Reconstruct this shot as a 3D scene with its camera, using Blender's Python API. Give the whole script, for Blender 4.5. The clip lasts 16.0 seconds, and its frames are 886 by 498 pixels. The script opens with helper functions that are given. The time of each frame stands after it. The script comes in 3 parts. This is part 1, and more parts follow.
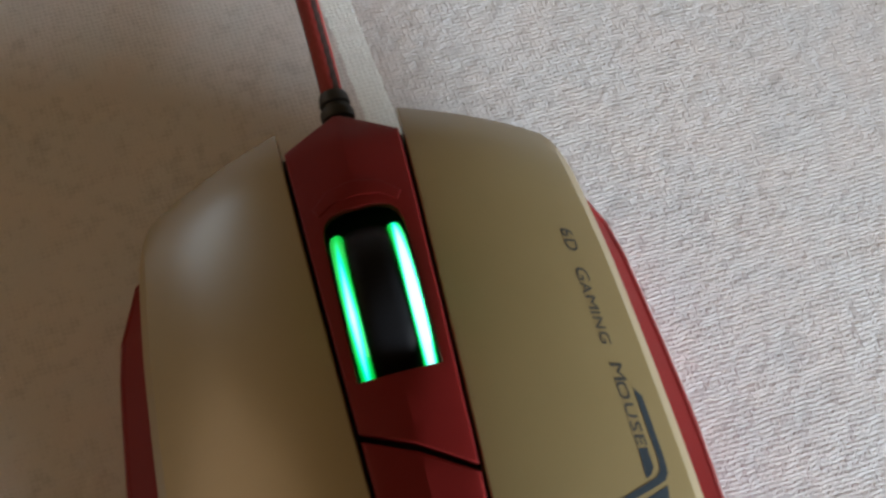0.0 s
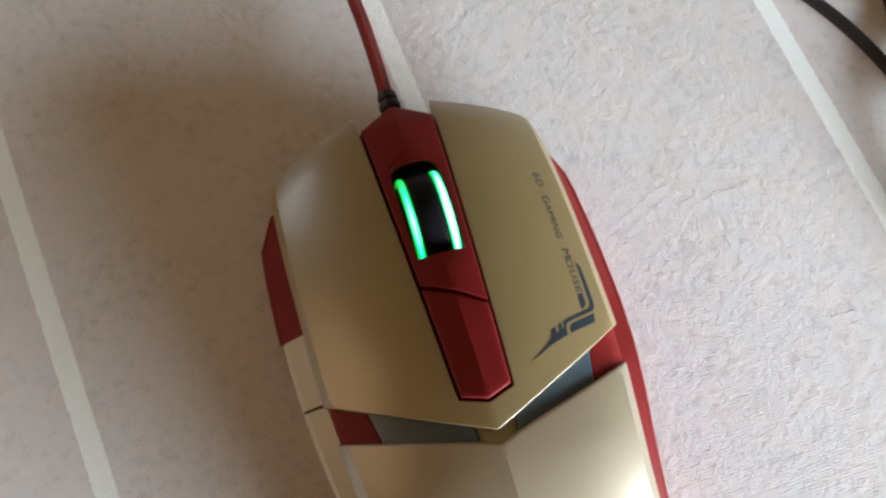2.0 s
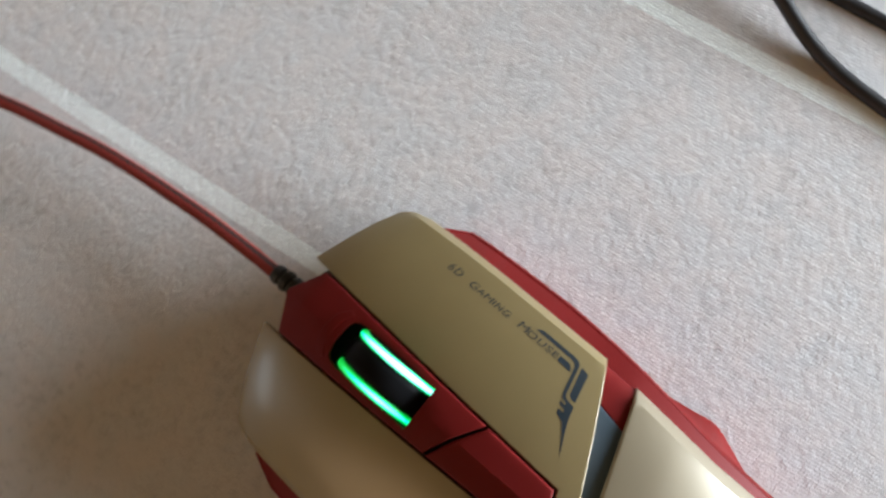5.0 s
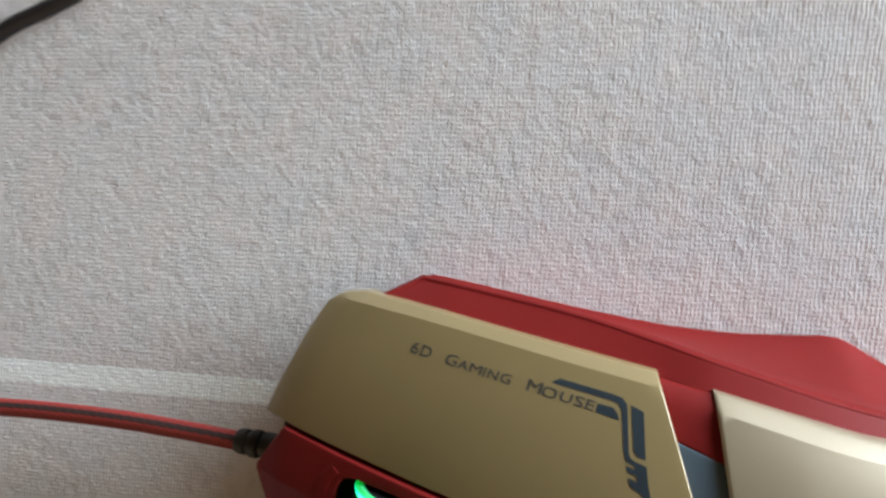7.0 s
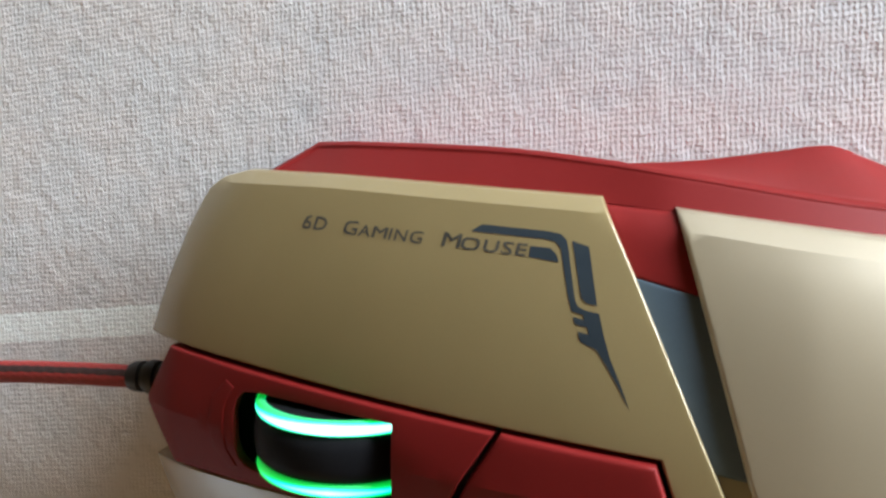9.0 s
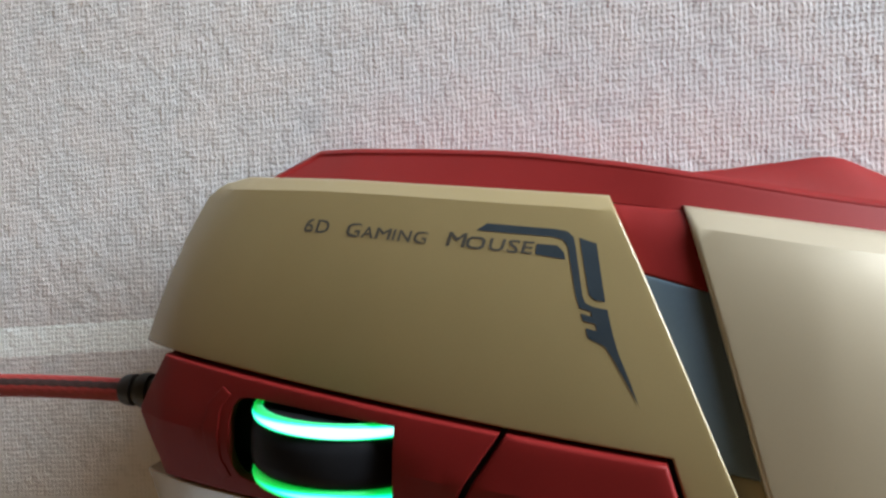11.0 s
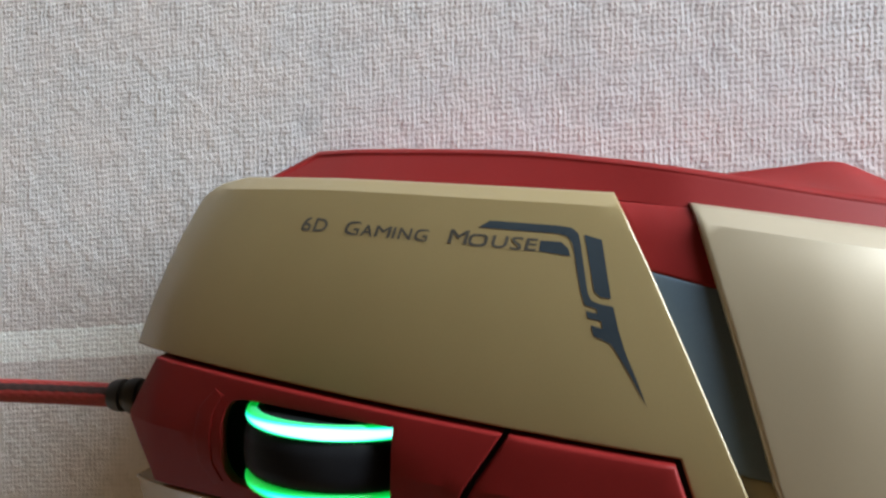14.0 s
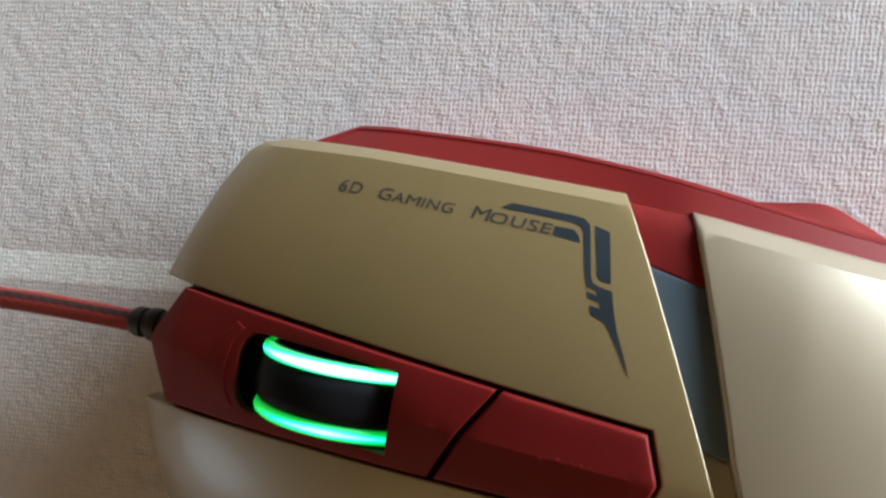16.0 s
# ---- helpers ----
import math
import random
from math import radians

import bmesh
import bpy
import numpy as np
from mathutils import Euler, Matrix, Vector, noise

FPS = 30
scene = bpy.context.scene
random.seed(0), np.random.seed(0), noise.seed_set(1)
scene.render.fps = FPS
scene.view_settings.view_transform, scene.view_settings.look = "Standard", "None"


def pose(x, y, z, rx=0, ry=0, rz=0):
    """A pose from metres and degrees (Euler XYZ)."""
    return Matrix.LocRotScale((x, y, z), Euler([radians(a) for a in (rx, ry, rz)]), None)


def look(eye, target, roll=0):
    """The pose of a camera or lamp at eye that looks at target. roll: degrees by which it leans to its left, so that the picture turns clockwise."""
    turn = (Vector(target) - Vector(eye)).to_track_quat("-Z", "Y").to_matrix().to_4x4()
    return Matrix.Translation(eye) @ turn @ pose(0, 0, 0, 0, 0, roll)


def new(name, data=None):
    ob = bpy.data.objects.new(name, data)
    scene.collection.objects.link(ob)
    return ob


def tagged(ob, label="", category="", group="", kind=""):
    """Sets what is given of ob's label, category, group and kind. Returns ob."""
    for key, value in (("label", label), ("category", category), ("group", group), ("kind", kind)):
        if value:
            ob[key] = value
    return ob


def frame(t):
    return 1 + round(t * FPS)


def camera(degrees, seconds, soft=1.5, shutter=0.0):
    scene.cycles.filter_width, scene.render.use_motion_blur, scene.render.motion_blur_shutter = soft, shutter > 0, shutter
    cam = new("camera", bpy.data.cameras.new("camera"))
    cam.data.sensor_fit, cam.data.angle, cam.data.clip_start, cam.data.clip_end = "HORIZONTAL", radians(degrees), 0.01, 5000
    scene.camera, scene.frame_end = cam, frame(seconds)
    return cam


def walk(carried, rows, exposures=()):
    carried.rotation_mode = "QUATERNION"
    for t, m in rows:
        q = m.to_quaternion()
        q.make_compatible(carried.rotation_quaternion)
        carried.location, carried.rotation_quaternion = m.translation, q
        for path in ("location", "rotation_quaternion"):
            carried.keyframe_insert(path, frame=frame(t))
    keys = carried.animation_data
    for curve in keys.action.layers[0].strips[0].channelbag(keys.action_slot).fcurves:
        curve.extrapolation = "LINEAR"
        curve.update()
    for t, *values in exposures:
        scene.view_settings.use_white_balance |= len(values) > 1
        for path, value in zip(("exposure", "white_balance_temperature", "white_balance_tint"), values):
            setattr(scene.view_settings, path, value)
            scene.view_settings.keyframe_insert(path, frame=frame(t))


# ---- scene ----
from mathutils.geometry import delaunay_2d_cdt

# Camera: handheld phone close over a computer mouse on a tablecloth.
# Rows: seconds, eye in metres, turn in degrees.
cam = camera(55.1, 16.0, soft=2.6, shutter=0.5)
PATH = [
    (0, -0.00092, -0.01124, 0.10823, 16.48, -1.37, -14.80),
    (0.5, -0.00538, -0.01595, 0.12129, 16.44, -1.44, -17.47),
    (0.6, -0.00431, -0.02181, 0.13181, 17.50, 0.62, -17.56),
    (1, -0.01396, -0.03502, 0.16293, 17.68, -1.09, -17.30),
    (1.2, -0.01296, -0.03377, 0.16700, 16.31, -1.33, -17.21),
    (1.5, -0.01274, -0.03351, 0.16496, 15.33, -1.27, -16.50),
    (2, -0.01283, -0.03336, 0.16409, 15.18, -1.33, -16.17),
    (2.5, -0.01246, -0.03360, 0.16423, 15.23, -1.16, -16.34),
    (3, -0.01194, -0.03199, 0.16302, 15.37, -0.72, -16.52),
    (3.5, -0.01263, -0.03145, 0.16325, 15.43, -0.99, -17.12),
    (4, -0.01209, -0.03037, 0.15721, 14.08, 1.66, -21.55),
    (4.5, -0.00580, -0.01486, 0.16131, 11.95, 2.90, -37.86),
    (4.6, -0.00251, -0.01668, 0.16372, 13.54, 5.28, -41.42),
    (4.7, 0.00215, -0.01160, 0.16702, 12.05, 5.58, -44.13),
    (6.8, 0.04288, -0.01206, 0.13166, -2.70, 13.16, -80.89),
    (7, 0.04581, -0.01262, 0.12544, -3.94, 12.78, -82.21),
    (7.5, 0.04532, -0.02006, 0.11321, -8.68, 14.07, -86.16),
    (8, 0.04160, -0.02091, 0.10926, -8.67, 13.49, -88.56),
    (8.4, 0.03517, -0.02064, 0.10858, -8.10, 13.51, -89.64),
    (8.5, 0.03507, -0.02074, 0.10799, -7.80, 13.13, -89.90),
    (9, 0.03061, -0.02049, 0.10244, -7.54, 12.32, -89.82),
    (11.5, 0.02484, -0.01795, 0.10211, -2.74, 11.27, -88.95),
    (12, 0.02423, -0.01663, 0.09954, -2.22, 10.86, -88.55),
    (12.5, 0.02439, -0.01649, 0.09978, -2.36, 10.69, -88.63),
    (13, 0.02366, -0.01677, 0.09958, -1.66, 10.53, -88.64),
    (13.5, 0.02179, -0.01730, 0.10219, -1.56, 11.18, -88.40),
    (14, 0.02260, -0.01772, 0.10105, -1.85, 10.97, -88.66),
    (14.5, 0.02281, -0.01643, 0.10219, -1.80, 10.63, -88.22),
    (15, 0.02172, -0.01638, 0.10223, -1.70, 10.67, -87.64),
    (15.5, 0.01973, -0.01553, 0.10597, -0.84, 10.25, -85.45),
    (16, 0.01744, -0.01685, 0.10982, 1.33, 10.40, -79.79),
]
EXPOSURES = [(0, -0.38), (0.5, -0.2), (1.0, 0.02), (4.0, 0.02), (4.5, -0.1), (7.0, -0.4), (9.0, -0.14), (11.5, -0.32), (16, -0.32)]
walk(cam, [(t, pose(*p)) for t, *p in PATH], EXPOSURES)

# ---- light: a low window beside the table, a distant one, an added warm fill, and what the room throws back ----
MM = 0.001
world = bpy.data.worlds.new("daylight")
scene.world = world
world.use_nodes = True
sky = world.node_tree.nodes.new("ShaderNodeTexSky")
sky.sky_type, sky.sun_disc = "NISHITA", False
sky.sun_elevation, sky.sun_rotation = radians(35), radians(200)
world.node_tree.links.new(sky.outputs["Color"], world.node_tree.nodes["Background"].inputs["Color"])
world.node_tree.nodes["Background"].inputs["Strength"].default_value = 0.10

# The room stands askew to the table: its own axes are turned by TURN about the mouse.
TURN = radians(-49.0)


def in_room(x, y, z):
    return (x * math.cos(TURN) - y * math.sin(TURN), x * math.sin(TURN) + y * math.cos(TURN), z)


def window_lamp(name, at, size, energy, color, side):
    """An area lamp in an opening, for the sky's light or as added fill: at, in the room's axes; side: the way that it
    shines along the room.
    """
    data = bpy.data.lights.new(name, "AREA")
    data.shape, data.size, data.size_y = "RECTANGLE", *size
    data.energy, data.color = energy, color
    ob = new(name, data)
    ob.matrix_world = look(in_room(at[0] + 0.005 * side, at[1], at[2]), in_room(at[0] + side, at[1], at[2]))


WIN = (0.825, 0.0, 0.167)  # middle of the window in the east wall, low over the table
WIN2 = (-1.7, 0.17, 0.235)  # middle of a small, distant window in the west wall
FILL_AT = (-1.7, -0.88, 1.12)  # middle of an unseen opening in the west wall, added for a warm fill lamp
window_lamp("window_light", WIN, (0.80, 0.26), 32.5, (0.82, 0.92, 1.0), -1)
window_lamp("far_window_light", WIN2, (0.40, 0.20), 1.05, (0.74, 0.87, 1.0), 1)
window_lamp("warm_fill_light", FILL_AT, (1.24, 1.06), 7.6, (1.0, 0.64, 0.29), 1)


# ---- materials ----
def material(name, color, rough=0.5, metal=0.0, coat=0.0):
    m = bpy.data.materials.new(name)
    m.use_nodes = True
    b = m.node_tree.nodes["Principled BSDF"]
    b.inputs["Base Color"].default_value = (*color, 1)
    b.inputs["Roughness"].default_value = rough
    b.inputs["Metallic"].default_value = metal
    b.inputs["Coat Weight"].default_value = coat
    return m


def node(m, kind, **values):
    n = m.node_tree.nodes.new(kind)
    for key, value in values.items():
        n.inputs[key.replace("_", " ")].default_value = value
    return n


def wire(m, a, b):
    m.node_tree.links.new(a, b)


def ramp(m, fac, stops):
    r = m.node_tree.nodes.new("ShaderNodeValToRGB")
    e = r.color_ramp.elements
    while len(e) < len(stops):
        e.new(0.5)
    for el, (p, c) in zip(e, stops):
        el.position, el.color = p, (*c, 1)
    wire(m, fac, r.inputs["Fac"])
    return r.outputs["Color"]


def math_node(m, op, a, b=None, c=None):
    n = m.node_tree.nodes.new("ShaderNodeMath")
    n.operation = op
    for i, v in enumerate((a, b, c)):
        if v is None:
            continue
        if isinstance(v, (int, float)):
            n.inputs[i].default_value = v
        else:
            wire(m, v, n.inputs[i])
    return n.outputs[0]


def coords(m):
    return m.node_tree.nodes.new("ShaderNodeTexCoord").outputs["Object"]


def grained(m, colors, scale, fine, bump=0.1, dist=0.00005, rough=None):
    """Two scales of variation over the base colour, and a fine relief."""
    b = m.node_tree.nodes["Principled BSDF"]
    co = coords(m)
    big = node(m, "ShaderNodeTexNoise", Scale=scale, Detail=4.0)
    small = node(m, "ShaderNodeTexNoise", Scale=fine, Detail=3.0)
    wire(m, co, big.inputs["Vector"])
    wire(m, co, small.inputs["Vector"])
    mixed = math_node(m, "ADD", math_node(m, "MULTIPLY", big.outputs["Fac"], 0.65), math_node(m, "MULTIPLY", small.outputs["Fac"], 0.35))
    wire(m, ramp(m, mixed, [(0.3, colors[0]), (0.7, colors[1])]), b.inputs["Base Color"])
    bp = node(m, "ShaderNodeBump", Strength=bump, Distance=dist)
    wire(m, small.outputs["Fac"], bp.inputs["Height"])
    wire(m, bp.outputs["Normal"], b.inputs["Normal"])
    if rough:
        r = m.node_tree.nodes.new("ShaderNodeMapRange")
        r.inputs["To Min"].default_value, r.inputs["To Max"].default_value = rough
        wire(m, big.outputs["Fac"], r.inputs["Value"])
        wire(m, r.outputs["Result"], b.inputs["Roughness"])
    return m


GOLD = grained(material("gold_paint", (0.5, 0.42, 0.28), 0.38, 0.12, 0.8), [(0.270, 0.204, 0.094), (0.314, 0.24, 0.115)], 60, 9000, 0.08, 0.00003, (0.33, 0.43))
GOLD.node_tree.nodes["Principled BSDF"].inputs["Coat Roughness"].default_value = 0.24
GOLD.node_tree.nodes["Principled BSDF"].inputs["Coat IOR"].default_value = 1.6
# Paler and greyer than GOLD: the shell's whiter highlight is put into the colour.
PALM = grained(material("satin_gold_whitened", (0.5, 0.42, 0.28), 0.4, 0.3, 1.0), [(0.30, 0.245, 0.16), (0.335, 0.275, 0.185)], 60, 9000, 0.08, 0.00003, (0.42, 0.5))
PALM.node_tree.nodes["Principled BSDF"].inputs["Coat Roughness"].default_value = 0.33
PALM.node_tree.nodes["Principled BSDF"].inputs["Coat IOR"].default_value = 1.75
CREAM = grained(material("cream_gold_plastic", (0.6, 0.54, 0.42), 0.5, 0.0), [(0.50, 0.45, 0.34), (0.56, 0.50, 0.385)], 80, 7000, 0.1, 0.00003, (0.42, 0.52))
RED = grained(material("matt_red_plastic", (0.3, 0.03, 0.03), 0.45), [(0.15, 0.0095, 0.0088), (0.185, 0.0125, 0.0118)], 90, 6000, 0.15, 0.00004, (0.45, 0.58))
RED.node_tree.nodes["Principled BSDF"].inputs["Specular IOR Level"].default_value = 0.14
SLATE = grained(material("blue_grey_plastic", (0.1, 0.13, 0.16), 0.5), [(0.054, 0.078, 0.100), (0.071, 0.099, 0.124)], 90, 6000, 0.12, 0.00004, (0.3, 0.42))
BLACK = grained(material("black_plastic", (0.015, 0.015, 0.016), 0.5), [(0.010, 0.010, 0.011), (0.02, 0.02, 0.021)], 120, 5000, 0.15, 0.00004, (0.4, 0.6))
RUBBER = grained(material("black_rubber", (0.012, 0.012, 0.013), 0.6), [(0.005, 0.005, 0.006), (0.011, 0.011, 0.012)], 150, 4000, 0.2, 0.00005, (0.35, 0.5))
INK = grained(material("printed_ink", (0.06, 0.07, 0.085), 0.5), [(0.016, 0.027, 0.038), (0.026, 0.04, 0.052)], 300, 9000, 0.05, 0.00002, (0.4, 0.5))
# Paler than INK: blur's lightening of the thin strokes is put into the colour.
TEXT_INK = grained(material("blur_paled_ink", (0.07, 0.065, 0.055), 0.5), [(0.05, 0.048, 0.042), (0.068, 0.064, 0.054)], 300, 9000, 0.05, 0.00002, (0.4, 0.5))
RUBBER.node_tree.nodes["Principled BSDF"].inputs["Specular IOR Level"].default_value = 0.05
CORD = grained(material("black_cord_rubber", (0.015, 0.014, 0.016), 0.45), [(0.008, 0.0075, 0.009), (0.018, 0.016, 0.018)], 60, 3000, 0.2, 0.00006, (0.35, 0.55))
WALL = grained(material("warm_wall_paint", (0.4, 0.3, 0.2), 0.9), [(0.30, 0.20, 0.088), (0.34, 0.23, 0.105)], 3, 300, 0.1, 0.001)
CEIL = grained(material("ceiling_paint", (0.6, 0.5, 0.4), 0.9), [(0.36, 0.275, 0.16), (0.40, 0.31, 0.185)], 3, 300, 0.1, 0.001)
FLOOR = grained(material("floor_wood", (0.2, 0.12, 0.07), 0.5), [(0.17, 0.10, 0.055), (0.25, 0.15, 0.085)], 5, 200, 0.1, 0.001)
WOOD = grained(material("table_wood", (0.25, 0.16, 0.09), 0.5), [(0.21, 0.13, 0.07), (0.29, 0.18, 0.10)], 8, 400, 0.1, 0.0005)
FRAME = grained(material("window_paint", (0.75, 0.73, 0.7), 0.5), [(0.72, 0.70, 0.67), (0.78, 0.76, 0.73)], 10, 500, 0.05, 0.0005)
CRUMB = grained(material("brown_crumb", (0.16, 0.09, 0.05), 0.8), [(0.12, 0.07, 0.04), (0.22, 0.13, 0.08)], 900, 5000, 0.3, 0.0001)
LINT = grained(material("white_lint", (0.8, 0.78, 0.74), 0.9), [(0.75, 0.73, 0.70), (0.83, 0.81, 0.78)], 900, 5000, 0.3, 0.0001)

# Green light ring: a clear band lit from inside, brightest along its middle.
GLOW = material("green_lit_band", (0.05, 0.4, 0.2), 0.3)
_sep = GLOW.node_tree.nodes.new("ShaderNodeSeparateXYZ")
wire(GLOW, coords(GLOW), _sep.inputs[0])
_b = GLOW.node_tree.nodes["Principled BSDF"]
_mid = math_node(GLOW, "ABSOLUTE", math_node(GLOW, "SUBTRACT", math_node(GLOW, "ABSOLUTE", _sep.outputs["X"]), 0.0031))
_core = math_node(GLOW, "SUBTRACT", 1.0, math_node(GLOW, "DIVIDE", _mid, 0.00076))
_far = math_node(GLOW, "ABSOLUTE", math_node(GLOW, "SUBTRACT", _sep.outputs["Y"], 0.0065))
_along = math_node(GLOW, "SUBTRACT", 1.0, math_node(GLOW, "DIVIDE", _far, 0.0125))
_lit = math_node(GLOW, "MULTIPLY", math_node(GLOW, "MAXIMUM", _core, 0.0), math_node(GLOW, "MAXIMUM", _along, 0.0))
_side = math_node(GLOW, "ADD", 0.5, math_node(GLOW, "MULTIPLY", math_node(GLOW, "GREATER_THAN", _sep.outputs["X"], 0.0), 0.67))
_lit = math_node(GLOW, "MULTIPLY", _lit, _side)
wire(GLOW, ramp(GLOW, _lit, [(0.0, (0.0, 0.10, 0.006)), (0.13, (0.0, 0.34, 0.035)), (0.25, (0.0, 0.66, 0.46)), (0.48, (0.42, 0.9, 0.78))]), _b.inputs["Emission Color"])
_b.inputs["Emission Strength"].default_value = 3.0

# Cable braid: red with a dark thread winding along it.
BRAID = material("red_black_braid", (0.3, 0.03, 0.03), 0.7)
_uv = BRAID.node_tree.nodes.new("ShaderNodeTexCoord").outputs["UV"]
_suv = BRAID.node_tree.nodes.new("ShaderNodeSeparateXYZ")
wire(BRAID, _uv, _suv.inputs[0])
_a = math_node(BRAID, "PINGPONG", math_node(BRAID, "ADD", math_node(BRAID, "MULTIPLY", _suv.outputs["Y"], 8), _suv.outputs["X"]), 0.5)
_c = math_node(BRAID, "PINGPONG", math_node(BRAID, "SUBTRACT", math_node(BRAID, "MULTIPLY", _suv.outputs["Y"], 8), _suv.outputs["X"]), 0.5)
_weave = math_node(BRAID, "MULTIPLY", _a, _c)
_stripe = math_node(BRAID, "PINGPONG", math_node(BRAID, "ADD", math_node(BRAID, "MULTIPLY", _suv.outputs["Y"], 3), math_node(BRAID, "MULTIPLY", _a, 0.09)), 0.5)
_dark = math_node(BRAID, "GREATER_THAN", _stripe, 0.35)
_mixc = BRAID.node_tree.nodes.new("ShaderNodeMix")
_mixc.data_type = "RGBA"
wire(BRAID, _dark, _mixc.inputs["Factor"])
_mixc.inputs["A"].default_value, _mixc.inputs["B"].default_value = (0.25, 0.022, 0.018, 1), (0.03, 0.012, 0.010, 1)
_bb = BRAID.node_tree.nodes["Principled BSDF"]
wire(BRAID, _mixc.outputs["Result"], _bb.inputs["Base Color"])
_bp = node(BRAID, "ShaderNodeBump", Strength=0.8, Distance=0.0003)
wire(BRAID, _weave, _bp.inputs["Height"])
wire(BRAID, _bp.outputs["Normal"], _bb.inputs["Normal"])

# Knitted cloth: fine ribs of stitches, fluff, and woven white stripes.
STRIPE_SLOPE, STRIPE_AT, STRIPE_STEP, STRIPE_WIDE = -0.107, 0.0104, 0.0813, 0.0041
CLOTH = material("knitted_cotton", (0.7, 0.65, 0.62), 0.95)
_cb = CLOTH.node_tree.nodes["Principled BSDF"]
_co = coords(CLOTH)
_cs = CLOTH.node_tree.nodes.new("ShaderNodeSeparateXYZ")
wire(CLOTH, _co, _cs.inputs[0])
_wob = node(CLOTH, "ShaderNodeTexNoise", Scale=520.0, Detail=2.0)
wire(CLOTH, _co, _wob.inputs["Vector"])
_across = math_node(CLOTH, "SUBTRACT", _cs.outputs["X"], math_node(CLOTH, "MULTIPLY", _cs.outputs["Y"], STRIPE_SLOPE))
_along2 = math_node(CLOTH, "ADD", _cs.outputs["Y"], math_node(CLOTH, "MULTIPLY", _cs.outputs["X"], 0.3 * STRIPE_SLOPE))
_shift = math_node(CLOTH, "MULTIPLY", math_node(CLOTH, "SUBTRACT", _wob.outputs["Fac"], 0.5), 1.1)
_u = math_node(CLOTH, "ADD", math_node(CLOTH, "DIVIDE", _along2, 0.0006), _shift)
_v = math_node(CLOTH, "ADD", math_node(CLOTH, "DIVIDE", _across, 0.00066), _shift)
_rib = math_node(CLOTH, "PINGPONG", _u, 0.5)
_stitch = math_node(CLOTH, "PINGPONG", math_node(CLOTH, "ADD", _v, math_node(CLOTH, "MULTIPLY", _rib, 0.6)), 0.5)
_fluff = node(CLOTH, "ShaderNodeTexNoise", Scale=1500.0, Detail=4.0, Roughness=0.65)
wire(CLOTH, _co, _fluff.inputs["Vector"])
_lump = node(CLOTH, "ShaderNodeTexNoise", Scale=520.0, Detail=2.5)
wire(CLOTH, _co, _lump.inputs["Vector"])
_patch = node(CLOTH, "ShaderNodeTexNoise", Scale=45.0, Detail=3.0)
wire(CLOTH, _co, _patch.inputs["Vector"])
_relief = math_node(CLOTH, "ADD", math_node(CLOTH, "ADD", math_node(CLOTH, "MULTIPLY", _rib, 0.6), math_node(CLOTH, "MULTIPLY", _stitch, 0.55)), math_node(CLOTH, "ADD", math_node(CLOTH, "MULTIPLY", _fluff.outputs["Fac"], 0.8), math_node(CLOTH, "MULTIPLY", _lump.outputs["Fac"], 2.1)))
_cbump = node(CLOTH, "ShaderNodeBump", Strength=0.37, Distance=0.0003)
wire(CLOTH, _relief, _cbump.inputs["Height"])
wire(CLOTH, _cbump.outputs["Normal"], _cb.inputs["Normal"])
# Shade between the stitches is put into the colour: low relief darker, random patches added.
_shaded_tone = math_node(CLOTH, "ADD", math_node(CLOTH, "MULTIPLY", _relief, 0.33), math_node(CLOTH, "MULTIPLY", _patch.outputs["Fac"], 0.35))
_hue = node(CLOTH, "ShaderNodeTexNoise", Scale=140.0, Detail=2.0)
wire(CLOTH, _co, _hue.inputs["Vector"])
_pale = ramp(CLOTH, _shaded_tone, [(0.22, (0.36, 0.345, 0.345)), (0.74, (0.685, 0.655, 0.655))])
_cast = ramp(CLOTH, _hue.outputs["Fac"], [(0.36, (1.0, 0.98, 0.968)), (0.64, (0.958, 0.98, 0.99))])
_dye = CLOTH.node_tree.nodes.new("ShaderNodeMix")
_dye.data_type, _dye.blend_type = "RGBA", "MULTIPLY"
_dye.inputs["Factor"].default_value = 1.0
wire(CLOTH, _pale, _dye.inputs["A"])
wire(CLOTH, _cast, _dye.inputs["B"])
_ground = _dye.outputs["Result"]
_white = ramp(CLOTH, _shaded_tone, [(0.22, (0.78, 0.83, 0.83)), (0.74, (0.88, 0.92, 0.92))])
_near = math_node(CLOTH, "MAXIMUM", math_node(CLOTH, "MINIMUM", _cs.outputs["Y"], 0.12), -0.12)
_pull = math_node(CLOTH, "MULTIPLY", _across, math_node(CLOTH, "SUBTRACT", -0.0051, math_node(CLOTH, "MULTIPLY", _across, -0.186)))
_drawn = math_node(CLOTH, "ADD", _across, math_node(CLOTH, "MULTIPLY", _pull, math_node(CLOTH, "DIVIDE", math_node(CLOTH, "ADD", _near, 0.04), 0.08)))
_ph = math_node(CLOTH, "PINGPONG", math_node(CLOTH, "ADD", math_node(CLOTH, "SUBTRACT", _drawn, STRIPE_AT), math_node(CLOTH, "MULTIPLY", math_node(CLOTH, "SUBTRACT", _fluff.outputs["Fac"], 0.5), 0.0012)), STRIPE_STEP / 2)
_in = math_node(CLOTH, "LESS_THAN", _ph, STRIPE_WIDE / 2)
_cmix = CLOTH.node_tree.nodes.new("ShaderNodeMix")
_cmix.data_type = "RGBA"
wire(CLOTH, _in, _cmix.inputs["Factor"])
wire(CLOTH, _ground, _cmix.inputs["A"])
wire(CLOTH, _white, _cmix.inputs["B"])
